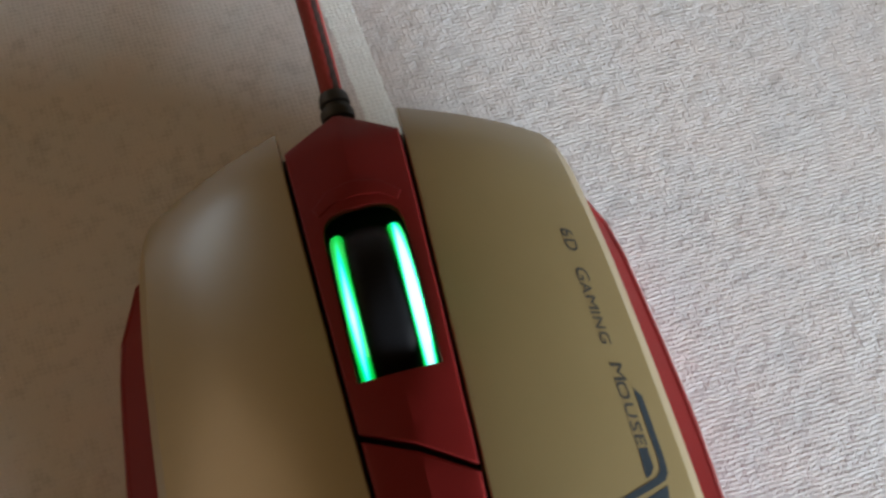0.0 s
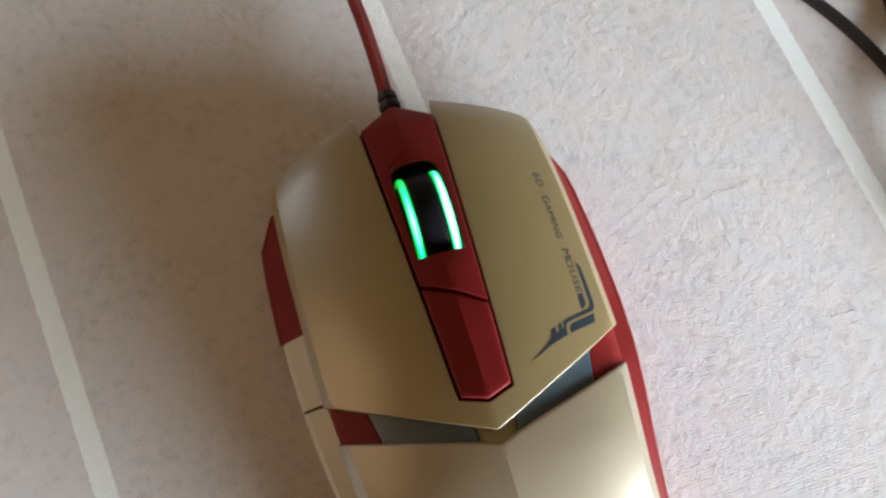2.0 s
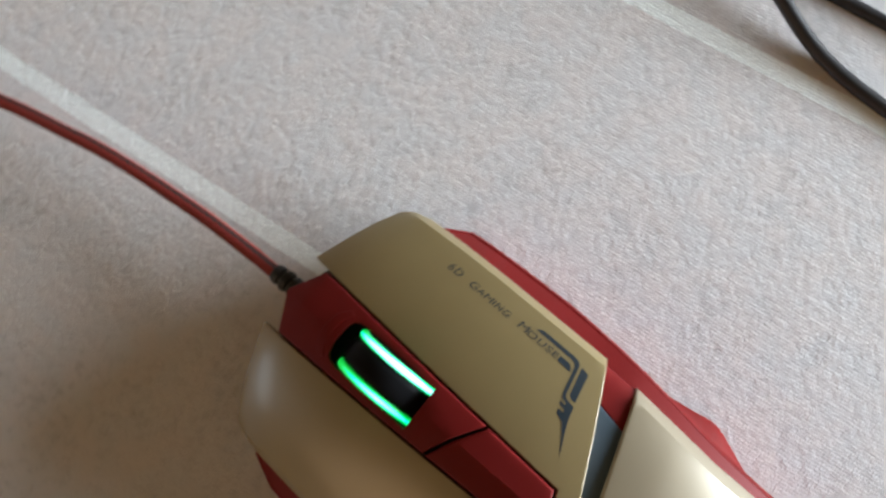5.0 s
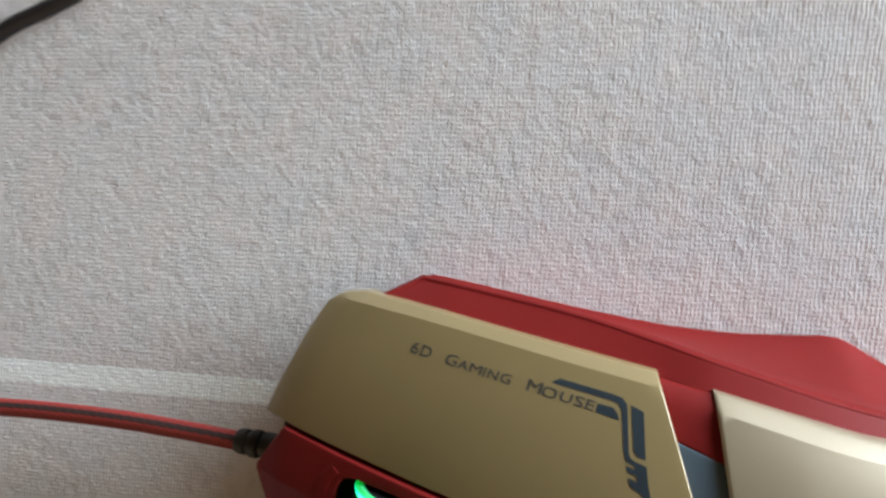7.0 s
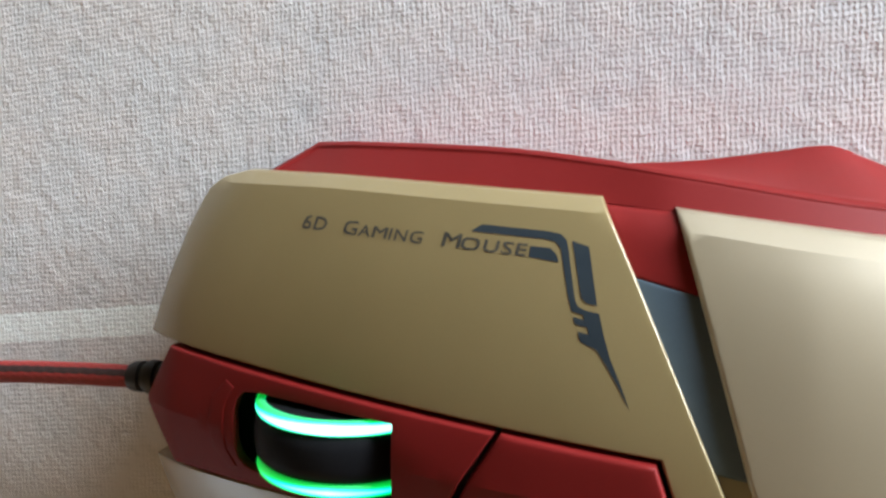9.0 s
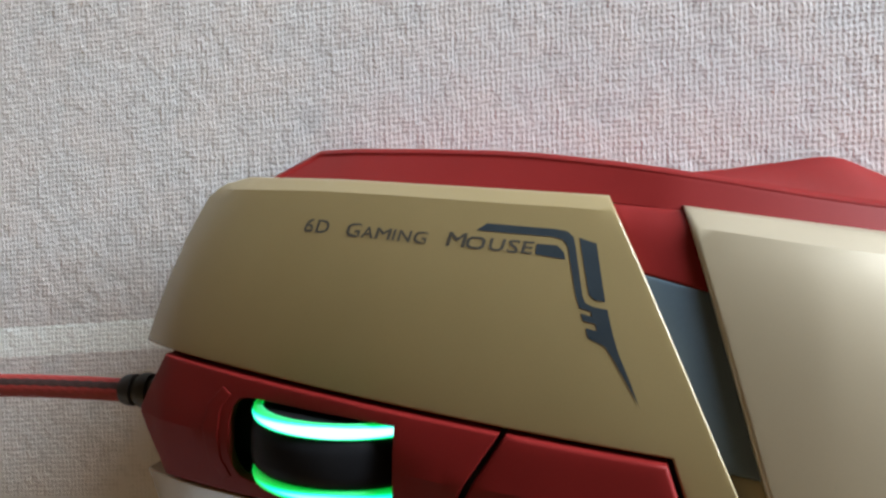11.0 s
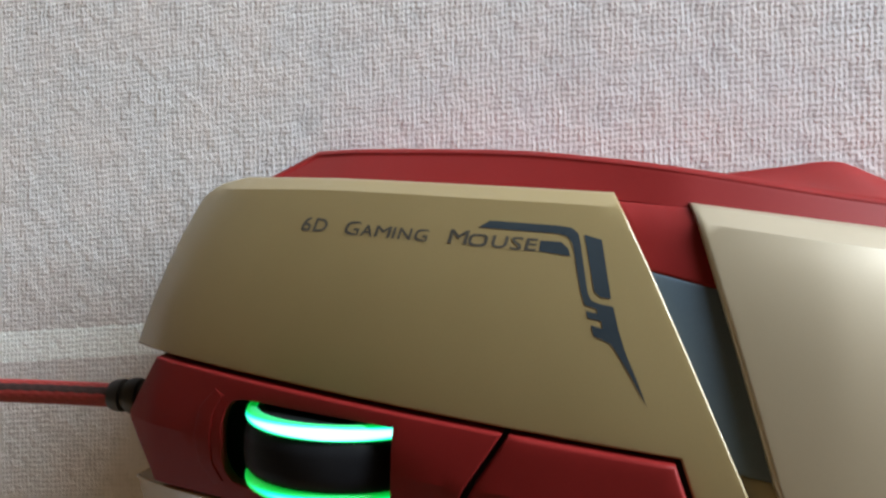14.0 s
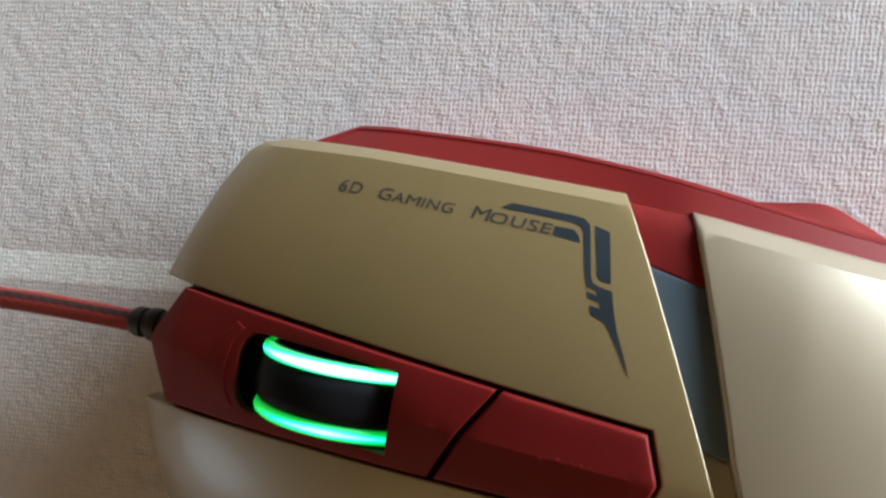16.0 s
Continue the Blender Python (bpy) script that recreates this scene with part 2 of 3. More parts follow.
wire(CLOTH, _cmix.outputs["Result"], _cb.inputs["Base Color"])
_cb.inputs["Sheen Weight"].default_value = 0.15


# ---- mesh helpers (lengths in millimetres) ----
def part(name, bm, mat, parent=None, label="", sharp=40, smooth=True):
    """Links a bmesh, built in millimetres, as one mesh object."""
    bmesh.ops.scale(bm, vec=(MM, MM, MM), verts=bm.verts)
    bmesh.ops.recalc_face_normals(bm, faces=bm.faces)
    for f in bm.faces:
        f.smooth = smooth
    for e in bm.edges:
        if len(e.link_faces) == 2 and e.calc_face_angle(0) > radians(sharp):
            e.smooth = False
    me = bpy.data.meshes.new(name)
    bm.to_mesh(me)
    bm.free()
    me.materials.append(mat)
    ob = new(name, me)
    if parent:
        ob.parent = parent
    return tagged(ob, label)


def even_normals(ob):
    """Large faces lead the shading, so that a narrow rounded rim leaves them even."""
    w = ob.modifiers.new("normals", "WEIGHTED_NORMAL")
    w.mode, w.weight, w.keep_sharp = "FACE_AREA", 80, True


def box(bm, lo, hi, bevel=0.0):
    vs = bmesh.ops.create_cube(bm, size=1)["verts"]
    for v in vs:
        v.co = Vector([a + (b - a) * (c + 0.5) for a, b, c in zip(lo, hi, v.co)])
    if bevel:
        es = list({e for v in vs for e in v.link_edges})
        bmesh.ops.bevel(bm, geom=es, offset=bevel, segments=2, affect="EDGES", profile=0.5)


def dense(loop, step):
    out = []
    for a, b in zip(loop, loop[1:] + loop[:1]):
        n = max(1, math.ceil(math.dist(a, b) / step))
        out += [(a[0] + (b[0] - a[0]) * k / n, a[1] + (b[1] - a[1]) * k / n) for k in range(n)]
    return out


def area(loop):
    return sum(a[0] * b[1] - b[0] * a[1] for a, b in zip(loop, loop[1:] + loop[:1])) / 2


def offset(loop, d):
    """The loop moved inwards by d (outwards where d < 0); counter-clockwise loops."""
    out, n = [], len(loop)
    for i in range(n):
        p, q, s = Vector(loop[i - 1]), Vector(loop[i]), Vector(loop[(i + 1) % n])
        e1, e2 = (q - p).normalized(), (s - q).normalized()
        n1, n2 = Vector((-e1.y, e1.x)), Vector((-e2.y, e2.x))
        m = n1 + n2
        m = m.normalized() if m.length > 1e-6 else n1
        k = d / max(0.45, m.dot(n1))
        out.append((q.x + m.x * k, q.y + m.y * k))
    return out


def inside(p, loop):
    x, y, hit = p[0], p[1], False
    for a, b in zip(loop, loop[1:] + loop[:1]):
        if (a[1] > y) != (b[1] > y) and x < (b[0] - a[0]) * (y - a[1]) / (b[1] - a[1]) + a[0]:
            hit = not hit
    return hit


def plate(loop, height, drop=2.0, r=0.35, step=1.6, holes=(), creases=(), hole_drop=None):
    """A moulded plate over a curved surface: rounded rim, walls that go down by drop, and an inner lip."""
    bm = bmesh.new()
    loops = []
    for lp in (loop, *holes):
        lp = list(lp) if area(list(lp)) > 0 else list(lp)[::-1]
        loops.append(dense(lp, step))
    sides = [1] + [-1] * len(holes)
    radii = [r] + [0.4 * r] * len(holes)
    tops = [offset(lp, q * s) for lp, s, q in zip(loops, sides, radii)]
    pts, edges, starts = [], [], []
    for lp in tops:
        starts.append(len(pts))
        edges += [(len(pts) + i, len(pts) + (i + 1) % len(lp)) for i in range(len(lp))]
        pts += lp
    ridge, folds = [], []
    for line in creases:
        folds.append((len(pts), len(line)))
        edges += [(len(pts) + i, len(pts) + i + 1) for i in range(len(line) - 1)]
        pts += line
        ridge += line
    guard = [offset(lp, step * 0.45 * s) for lp, s in zip(tops, sides)]
    xs, ys = [p[0] for p in pts], [p[1] for p in pts]
    gy = min(ys) + 0.37 * step
    row = 0
    while gy < max(ys):
        gx = min(xs) + (0.2 if row % 2 else 0.7) * step
        while gx < max(xs):
            if inside((gx, gy), guard[0]) and not any(inside((gx, gy), g) for g in guard[1:]) and not any(abs(gx - p[0]) < 0.5 * step and abs(gy - p[1]) < step for p in ridge):
                pts.append((gx, gy))
            gx += step
        gy += step * 0.87
        row += 1
    verts, _, faces, orig, _, _ = delaunay_2d_cdt([Vector(p) for p in pts], edges, [], 0, 1e-5)
    made = [bm.verts.new((v.x, v.y, height(v.x, v.y))) for v in verts]
    for f in faces:
        c = sum((Vector(verts[i]) for i in f), Vector((0, 0))) / len(f)
        if inside(c, tops[0]) and not any(inside(c, t) for t in tops[1:]):
            bm.faces.new([made[i] for i in f])
    back = {}
    for i, src in enumerate(orig):
        for s in src:
            back[s] = made[i]
    for first, count in folds:
        for i in range(first, first + count - 1):
            e = bm.edges.get((back[i], back[i + 1])) if back[i] is not back[i + 1] else None
            if e:
                e.smooth = False
    for lp, top, s, st, q in zip(loops, tops, sides, starts, radii):
        prev = [back[st + i] for i in range(len(top))]
        rings = []
        for a in (18, 36, 54, 72, 90):
            rings.append((offset(lp, s * q * (1 - math.sin(radians(a)))), q * (1 - math.cos(radians(a)))))
        deep = drop if s > 0 or hole_drop is None else hole_drop
        rings.append((lp, deep))
        rings.append((offset(lp, s * 0.9), deep))
        for ring, down in rings:
            cur = [bm.verts.new((x, y, max(0.6, (height(x, y) if down <= q else height(*b)) - down))) for (x, y), b in zip(ring, top)]
            for i in range(len(cur)):
                j = (i + 1) % len(cur)
                if prev[i] is not prev[j]:
                    bm.faces.new((prev[i], prev[j], cur[j], cur[i]))
            prev = cur
    bmesh.ops.delete(bm, geom=[v for v in bm.verts if not v.link_faces], context="VERTS")
    return bm


def loft(sections, closed=False, caps=True, ridges=()):
    """Skin through sections of equal point count; ridges: the points of a section along which the skin is creased."""
    bm = bmesh.new()
    rows = [[bm.verts.new(p) for p in s] for s in sections]
    n = len(rows[0])
    for a, b in zip(rows, rows[1:]):
        for i in range(n if closed else n - 1):
            j = (i + 1) % n
            bm.faces.new((a[i], a[j], b[j], b[i]))
    if caps:
        for f in (bm.faces.new(rows[0][::-1]), bm.faces.new(rows[-1])):
            for e in f.edges:
                e.smooth = False
    for a, b in zip(rows, rows[1:]):
        for i in ridges:
            bm.edges.get((a[i], b[i])).smooth = False
    return bm


def lathe_x(profile, centre, n=64):
    """A ring round an axis along x: profile of (x, radius), closed."""
    bm = bmesh.new()
    rows = []
    for k in range(n):
        a = math.tau * k / n
        rows.append([bm.verts.new((centre[0] + x, centre[1] + r * math.cos(a), centre[2] + r * math.sin(a))) for x, r in profile])
    for a, b in zip(rows, rows[1:] + rows[:1]):
        for i in range(len(profile)):
            j = (i + 1) % len(profile)
            bm.faces.new((a[i], a[j], b[j], b[i]))
    return bm


def spline(points, step=1.5):
    """Catmull-Rom through the points."""
    p = [Vector(q) for q in points]
    p = [2 * p[0] - p[1]] + p + [2 * p[-1] - p[-2]]
    out = []
    for i in range(1, len(p) - 2):
        n = max(2, int((p[i + 1] - p[i]).length / step))
        for k in range(n):
            t = k / n
            a, b, c, d = p[i - 1 : i + 3]
            out.append(0.5 * (2 * b + (c - a) * t + (2 * a - 5 * b + 4 * c - d) * t * t + (3 * b - a - 3 * c + d) * t**3))
    return out + [p[-2]]


def tube(points, radius, n=16, step=1.5, turn=3.0):
    """A round cord along points, with UVs: length in turns of the braid, and once round."""
    line = spline(points, step)
    bm = bmesh.new()
    uv = bm.loops.layers.uv.new("UVMap")
    rows, along, dist = [], [], 0.0
    for i, p in enumerate(line):
        t = (line[min(i + 1, len(line) - 1)] - line[max(i - 1, 0)]).normalized()
        s = t.cross(Vector((0, 0, 1))).normalized()
        u = s.cross(t)
        rows.append([bm.verts.new(p + radius * (math.cos(math.tau * k / n) * s + math.sin(math.tau * k / n) * u)) for k in range(n)])
        if i:
            dist += (p - line[i - 1]).length
        along.append(dist / turn)
    for i in range(len(rows) - 1):
        for k in range(n):
            j = (k + 1) % n
            f = bm.faces.new((rows[i][k], rows[i][j], rows[i + 1][j], rows[i + 1][k]))
            for lo, co in zip(f.loops, ((along[i], k / n), (along[i], (k + 1) / n), (along[i + 1], (k + 1) / n), (along[i + 1], k / n))):
                lo[uv].uv = co
    bm.faces.new(rows[0][::-1])
    bm.faces.new(rows[-1])
    return bm


# ---- the room round the table ----
def wall_box(name, lo, hi, mat):
    bm = bmesh.new()
    box(bm, [v * 1000 for v in lo], [v * 1000 for v in hi])
    ob = tagged(part(name, bm, mat, smooth=False), kind="structure")
    ob.rotation_euler.z = TURN
    return ob


X0, X1, Y0, Y1, ZF, ZC = -1.7, 0.825, -1.60, 1.30, -0.75, 1.75
wall_box("floor", (X0 - 0.1, Y0 - 0.1, ZF - 0.1), (X1 + 0.1, Y1 + 0.1, ZF), FLOOR)
wall_box("ceiling", (X0 - 0.1, Y0 - 0.1, ZC), (X1 + 0.1, Y1 + 0.1, ZC + 0.1), CEIL)
wall_box("wall_south", (X0, Y0 - 0.1, ZF), (X1, Y0, ZC), WALL)
wall_box("wall_north", (X0, Y1, ZF), (X1, Y1 + 0.1, ZC), WALL)


def opened(wall, name, lo, hi, a0, a1, z0, z1):
    """A wall with a window opening from a0 to a1 along its length, and a frame set in it."""
    def piece(bm, p, q, u, v, w0, w1, bevel=0.0):
        box(bm, [1000 * c for c in (u, p, w0)], [1000 * c for c in (v, q, w1)], bevel)
    u, v, s0, s1 = lo[0], hi[0], lo[1], hi[1]
    bm = bmesh.new()
    for p, q, w0, w1 in ((s0, a0, ZF, ZC), (a1, s1, ZF, ZC), (a0, a1, ZF, z0), (a0, a1, z1, ZC)):
        piece(bm, p, q, u, v, w0, w1)
    tagged(part(wall, bm, WALL, smooth=False), kind="structure").rotation_euler.z = TURN
    holder = tagged(new(name), "unseen white painted window in a warm wall", "window", kind="structure")
    holder.rotation_euler.z = TURN
    bm, m = bmesh.new(), u + 0.35 * (v - u)
    for p, q, w0, w1 in ((a0, a0 + 0.03, z0, z1), (a1 - 0.03, a1, z0, z1), (a0 + 0.03, a1 - 0.03, z0, z0 + 0.03), (a0 + 0.03, a1 - 0.03, z1 - 0.03, z1)):
        piece(bm, p, q, m, m + 0.05, w0, w1, 4)
    part("window_frame", bm, FRAME, holder)


opened("wall_east", "window_1", (X1, Y0 - 0.1, ZF), (X1 + 0.1, Y1 + 0.1, ZC), WIN[1] - 0.44, WIN[1] + 0.44, WIN[2] - 0.155, WIN[2] + 0.155)
opened("wall_west_1", "window_2", (X0 - 0.1, -0.15, ZF), (X0, Y1 + 0.1, ZC), WIN2[1] - 0.22, WIN2[1] + 0.22, WIN2[2] - 0.12, WIN2[2] + 0.12)
# This opening is added only to hold the warm fill lamp.
opened("wall_west_2", "fill_window", (X0 - 0.1, Y0 - 0.1, ZF), (X0, -0.15, ZC), FILL_AT[1] - 0.64, FILL_AT[1] + 0.64, FILL_AT[2] - 0.56, FILL_AT[2] + 0.56)

# ---- table and cloth ----
TX0, TX1, TY0, TY1 = -620, 500, -560, 560
table = tagged(new("table"), "plain wooden table hidden under a tablecloth", "table")
_bm = bmesh.new()
box(_bm, (TX0, TY0, -29), (TX1, TY1, -1.2), 3)
part("tabletop", _bm, WOOD, table)
for x in (TX0 + 40, TX1 - 100):
    for y in (TY0 + 40, TY1 - 100):
        _bm = bmesh.new()
        box(_bm, (x, y, ZF * 1000), (x + 60, y + 60, -29), 3)
        part("leg", _bm, WOOD, table)


def cloth_height(x, y):
    far = min(1.0, max(0.0, (math.hypot(x, y) - 130) / 150))
    return 0.35 * far * noise.noise(Vector((x / 90, y / 90, 3.1))) if far else 0.0


def tablecloth():
    """A sheet over the table, with hanging sides."""
    bm = bmesh.new()
    n, hang = 90, 180
    grid = []
    for j in range(n + 1):
        row = []
        for i in range(n + 1):
            a = TX0 - 4 - hang + (TX1 - TX0 + 8 + 2 * hang) * i / n
            b = TY0 - 4 - hang + (TY1 - TY0 + 8 + 2 * hang) * j / n
            x, y = min(max(a, TX0 - 4), TX1 + 4), min(max(b, TY0 - 4), TY1 + 4)
            down = max(abs(a - x), abs(b - y))
            fold = 5 * math.sin((a + b) / 28) * min(1, down / 80)
            z = -down + (min(0, cloth_height(x, y)) if down == 0 else 0)
            x += fold if a != x else 0
            y += fold if b != y else 0
            row.append(bm.verts.new((x, y, z)))
        grid.append(row)
    for j in range(n):
        for i in range(n):
            bm.faces.new((grid[j][i], grid[j][i + 1], grid[j + 1][i + 1], grid[j + 1][i]))
    bmesh.ops.remove_doubles(bm, verts=bm.verts, dist=0.01)
    return bm


cloth = part("tablecloth", tablecloth(), CLOTH, sharp=80)
_sol = cloth.modifiers.new("thickness", "SOLIDIFY")
_sol.thickness, _sol.offset = 0.001, -1
tagged(cloth, "pale pinkish-grey knitted cotton tablecloth with thin white stripes", "tablecloth")

# ---- the mouse ----
mouse = tagged(new("computer_mouse"), "gold and red wired gaming mouse with green lit scroll wheel", "computer mouse")
RIDGE = (-3.0203e-07, 2.8487e-06, -2.69446e-03, -0.297589, 28.8)


def crest(y):
    v = 0.0
    for c in RIDGE:
        v = v * y + c
    return v - 0.005 * min(0.0, y + 33.0) ** 2


def between(y, table):
    """Straight lines through a table of (y, value), y falling."""
    if y >= table[0][0]:
        return table[0][1]
    for (a, u), (b, v) in zip(table, table[1:]):
        if y >= b:
            return u + (v - u) * (a - y) / (a - b)
    return table[-1][1]


def eased(y, table):
    """A smooth curve through a table of (y, value), y falling."""
    if y >= table[0][0] or y <= table[-1][0]:
        return between(y, table)
    for i in range(len(table) - 1):
        (a, u), (b, v) = table[i], table[i + 1]
        if y >= b:
            m0 = (v - table[i - 1][1]) / (b - table[i - 1][0]) if i else (v - u) / (b - a)
            m1 = (table[i + 2][1] - u) / (table[i + 2][0] - a) if i + 2 < len(table) else (v - u) / (b - a)
            t, w = (y - a) / (b - a), b - a
            return (2 * t**3 - 3 * t**2 + 1) * u + (t**3 - 2 * t**2 + t) * w * m0 + (3 * t**2 - 2 * t**3) * v + (t**3 - t**2) * w * m1


EDGE = ((34, 26.6), (22, 26.6), (10, 26.5), (-8, 25.7), (-18, 25.2), (-25, 24.4), (-41, 22.5), (-55, 22.0), (-68, 22.6), (-78, 21.0))


def lip_width(y):
    return 1.35 + 0.4 * min(1.0, max(0.0, (-18.0 - y) / 6))


def skin(x, y):
    """The height of the mouse's upper surface."""
    a = abs(x)
    z = crest(y) - 0.06 * a - 0.0097 * a * a
    back = min(1.0, max(0.0, (-27.0 - y) / 8))
    z += back * (-0.03 * a + 0.0097 * a * a - 0.00040 * a**3)
    lip = a - (eased(y, EDGE) - lip_width(y))
    roll = max(0.0, y - (24.5 - 0.0105 * x * x))
    return z - 0.85 * max(0.0, lip) - 0.0008 * roll**3


def sunk(d):
    return lambda x, y: skin(x, y) - d


def mirror(points):
    return [(-x, y) for x, y in points[::-1]]


def lip_line(y0, y1, s, step=1.4):
    n = int((y0 - y1) / step)
    ys = [y0 + (y1 - y0) * k / n for k in range(n + 1)]
    return [(s * (eased(y, EDGE) - lip_width(y)), y) for y in ys]


# Outline of the button cover: right half from the front, anticlockwise is front to left.
front_r = [(7.6, 34.4), (14.6, 32.0), (20.0, 30.0), (24.4, 27.9), (25.9, 25.8), (26.7, 22.4)]
side_r = [(26.5, 10.0), (25.7, -8.0), (25.2, -18.2)]
rear_r = [(18.9, -21.2), (11.6, -24.5), (2.6, -28.5)]
half = front_r + side_r + rear_r
notch = [(0.0, -25.3), (4.35, -23.8)]
cover_loop = half + [(0.0, -29.6)] + mirror(half) + [(-7.35, 30.0), (-4.4, -23.8)] + notch + [(7.35, 30.0)]
cover = part("button_cover", plate(cover_loop[::-1], sunk(0), 3.2, 0.2, 1.0, creases=[lip_line(25.3, -18.3, 1), lip_line(25.3, -18.3, -1)]), GOLD, mouse, "champagne gold metallic button cover", 50)
even_normals(cover)

# Rear shell.
shell_r = [(24.4, -24.6), (22.5, -41.0), (22.0, -55.0), (22.6, -68.0), (21.0, -78.0), (16.0, -84.5), (8.0, -87.5)]
shell_loop = [(0.0, -31.7), (3.0, -30.6), (9.7, -28.72), (17.4, -26.56)] + shell_r + mirror(shell_r) + mirror([(3.0, -30.6), (9.7, -28.72), (17.4, -26.56)])
even_normals(part("rear_shell", plate(shell_loop[::-1], sunk(0.2), 3.0, 0.45, 1.1, creases=[lip_line(-25.9, -74, 1), lip_line(-25.9, -74, -1), [(0, -33 - 1.5 * k) for k in range(34)]]), PALM, mouse, "champagne gold metallic palm shell", 50))

# Chevron between cover and shell: red ends, blue-grey inserts, a gold nub in the middle.
for s in (1, -1):
    def flip(pts, s=s):
        return [(s * x, y) for x, y in pts]
    part("chevron_end", plate(flip([(24.5, -17.8), (18.7, -20.4), (17.2, -26.9), (23.9, -25.4)]), sunk(1.2), 2, 0.3), RED, mouse, "matt red inlay")
    part("chevron_insert", plate(flip([(18.75, -20.4), (11.6, -23.7), (3.4, -27.4), (2.9, -31.0), (9.7, -29.3), (17.25, -26.9)]), sunk(1.2), 2, 0.3), SLATE, mouse, "blue-grey inlay")
part("chevron_nub", plate([(3.4, -27.6), (0, -28.8), (-3.4, -27.6), (-2.9, -31.0), (0, -32.0), (2.9, -31.0)], sunk(1.9), 2, 0.3), GOLD, mouse)


# Core added under the plates: its black stands in for shade in the gaps.
def core():
    loop = [(24.5, 18), (25, 5), (24, -18), (22.8, -25), (20.8, -41), (20.3, -55), (20.8, -68), (19, -77), (8, -85)]
    loop = [(6, 32), (20, 26)] + loop
    loop = loop + mirror(loop)
    return plate(loop[::-1], sunk(3.4), 40, 0.5, 2.5)


part("gap_core", core(), BLACK, mouse, "black core that darkens the gaps")


# Centre bar: a roof-shaped red strip with the wheel slot, and a button behind it.
def roof(x, y):
    a = abs(x)
    z = crest(y) + 0.95 - 0.02 * a - 0.20 * max(0.0, a - 2.0)
    front = min(1.0, max(0.0, (y - 19.0) / 5, -y / 4))
    z += front * (0.35 - 0.17 * min(a, 2.0) - 0.04 * max(0.0, a - 2.0))
    return z - 0.27 * max(0.0, y - 29.5)


def gable(x, y):
    return crest(y) + 1.05 - 0.16 * abs(x) - 0.07 * max(0.0, abs(x) - 3.4)


def on_bar(y):
    return 6.8 + (3.98 - 6.8) * (30 - y) / 53.4


slot = [(4.3, 16.8), (4.0, 18.2), (3.2, 19.0), (1.6, 19.5), (-1.6, 19.5), (-3.2, 19.0), (-4.0, 18.2), (-4.3, 16.8), (-4.05, 0.3), (4.05, 0.3)]
bar_front = [(6.8, 30.0), (0.35, 34.0), (-0.35, 34.0), (-6.8, 30.0), (-on_bar(-4.3), -4.3), (-0.1, -6.5), (on_bar(-9.6), -9.6)]
part("wheel_housing", plate(bar_front, roof, 9.5, 0.22, 1.2, holes=[slot], creases=[[(0.0, 33.0 - k) for k in range(10)], [(0.0, -1.2 - k) for k in range(5)]], hole_drop=1.5), RED, mouse, "matt red centre strip with wheel slot", 50)
bar_back = [(on_bar(-10.2), -10.2), (-0.1, -7.2), (-on_bar(-5.0), -5.0), (-3.98, -23.4), (0.0, -24.8), (3.98, -23.4)]
mode = part("mode_button", plate(bar_back, gable, 3.0, 0.36, 1.0, creases=[[(0.0, -8.0 - k) for k in range(16)]]), RED, mouse, "matt red button on the centre strip", 50)


# Dust specks along the ridge of the button, shaped as low red bumps.
for x, y, r in ((0.05, -13.6, 0.16), (-0.1, -14.7, 0.3), (0.14, -16.2, 0.34), (0.15, -17.5, 0.2), (0.15, -18.3, 0.28)):
    _bm = bmesh.new()
    bmesh.ops.create_icosphere(_bm, subdivisions=2, radius=1)
    for v in _bm.verts:
        v.co = (x + 0.7 * r * v.co.x, y + r * v.co.y, gable(x, y) + 0.035 * v.co.z)
    part("ridge_speck", _bm, RED, mode, "small raised speck")


# A small raised arch in front of the wheel.
def arch():
    loop = [(-4.9, 20.6), (-2.9, 22.5), (0.0, 23.0), (2.9, 22.5), (4.9, 20.6), (4.3, 19.4), (2.6, 20.6), (0.0, 20.9), (-2.6, 20.6), (-4.3, 19.4)]
    return plate(loop[::-1], lambda x, y: roof(x, y) + 0.13, 0.5, 0.12, 0.7, creases=[[(0.0, 22.4), (0.0, 21.4)]])


part("wheel_arch", arch(), RED, mouse)

# Scroll wheel with two lit rings.
HUB = (0.0, 7.2, 19.5)
half_w = [(2.3, 9.75), (2.35, 9.2), (3.6, 9.15), (3.6, 3.0)]
profile = [(-x, r) for x, r in half_w[::-1]] + [(-1.8, 10.2), (-0.9, 10.35), (0.9, 10.35), (1.8, 10.2)] + half_w
wheel = part("scroll_wheel", lathe_x(profile, HUB, 72), RUBBER, mouse, "black rubber scroll wheel")
for s in (1, -1):
    ring = [(2.38, 9.2), (2.38, 9.85), (2.6, 10.1), (3.05, 10.2), (3.55, 10.07), (3.82, 9.7), (3.82, 9.2)]
    part("light_ring", lathe_x([(s * x, r) for x, r in ring], HUB, 72), GLOW, wheel, "green glowing ring")

# Red side rims: upper ledge, ridge, hollow flank and a foot that flares at the back.
RIM_IN = ((20.5, 25.8, 11.0), (10, 25.9, 15.0), (-8, 25.2, 20.6), (-18, 24.6, 23.0), (-25, 23.9, 24.6), (-41, 22.0, 25.3), (-55, 21.5, 22.3), (-68, 22.0, 16.0), (-78, 20.0, 9.0))
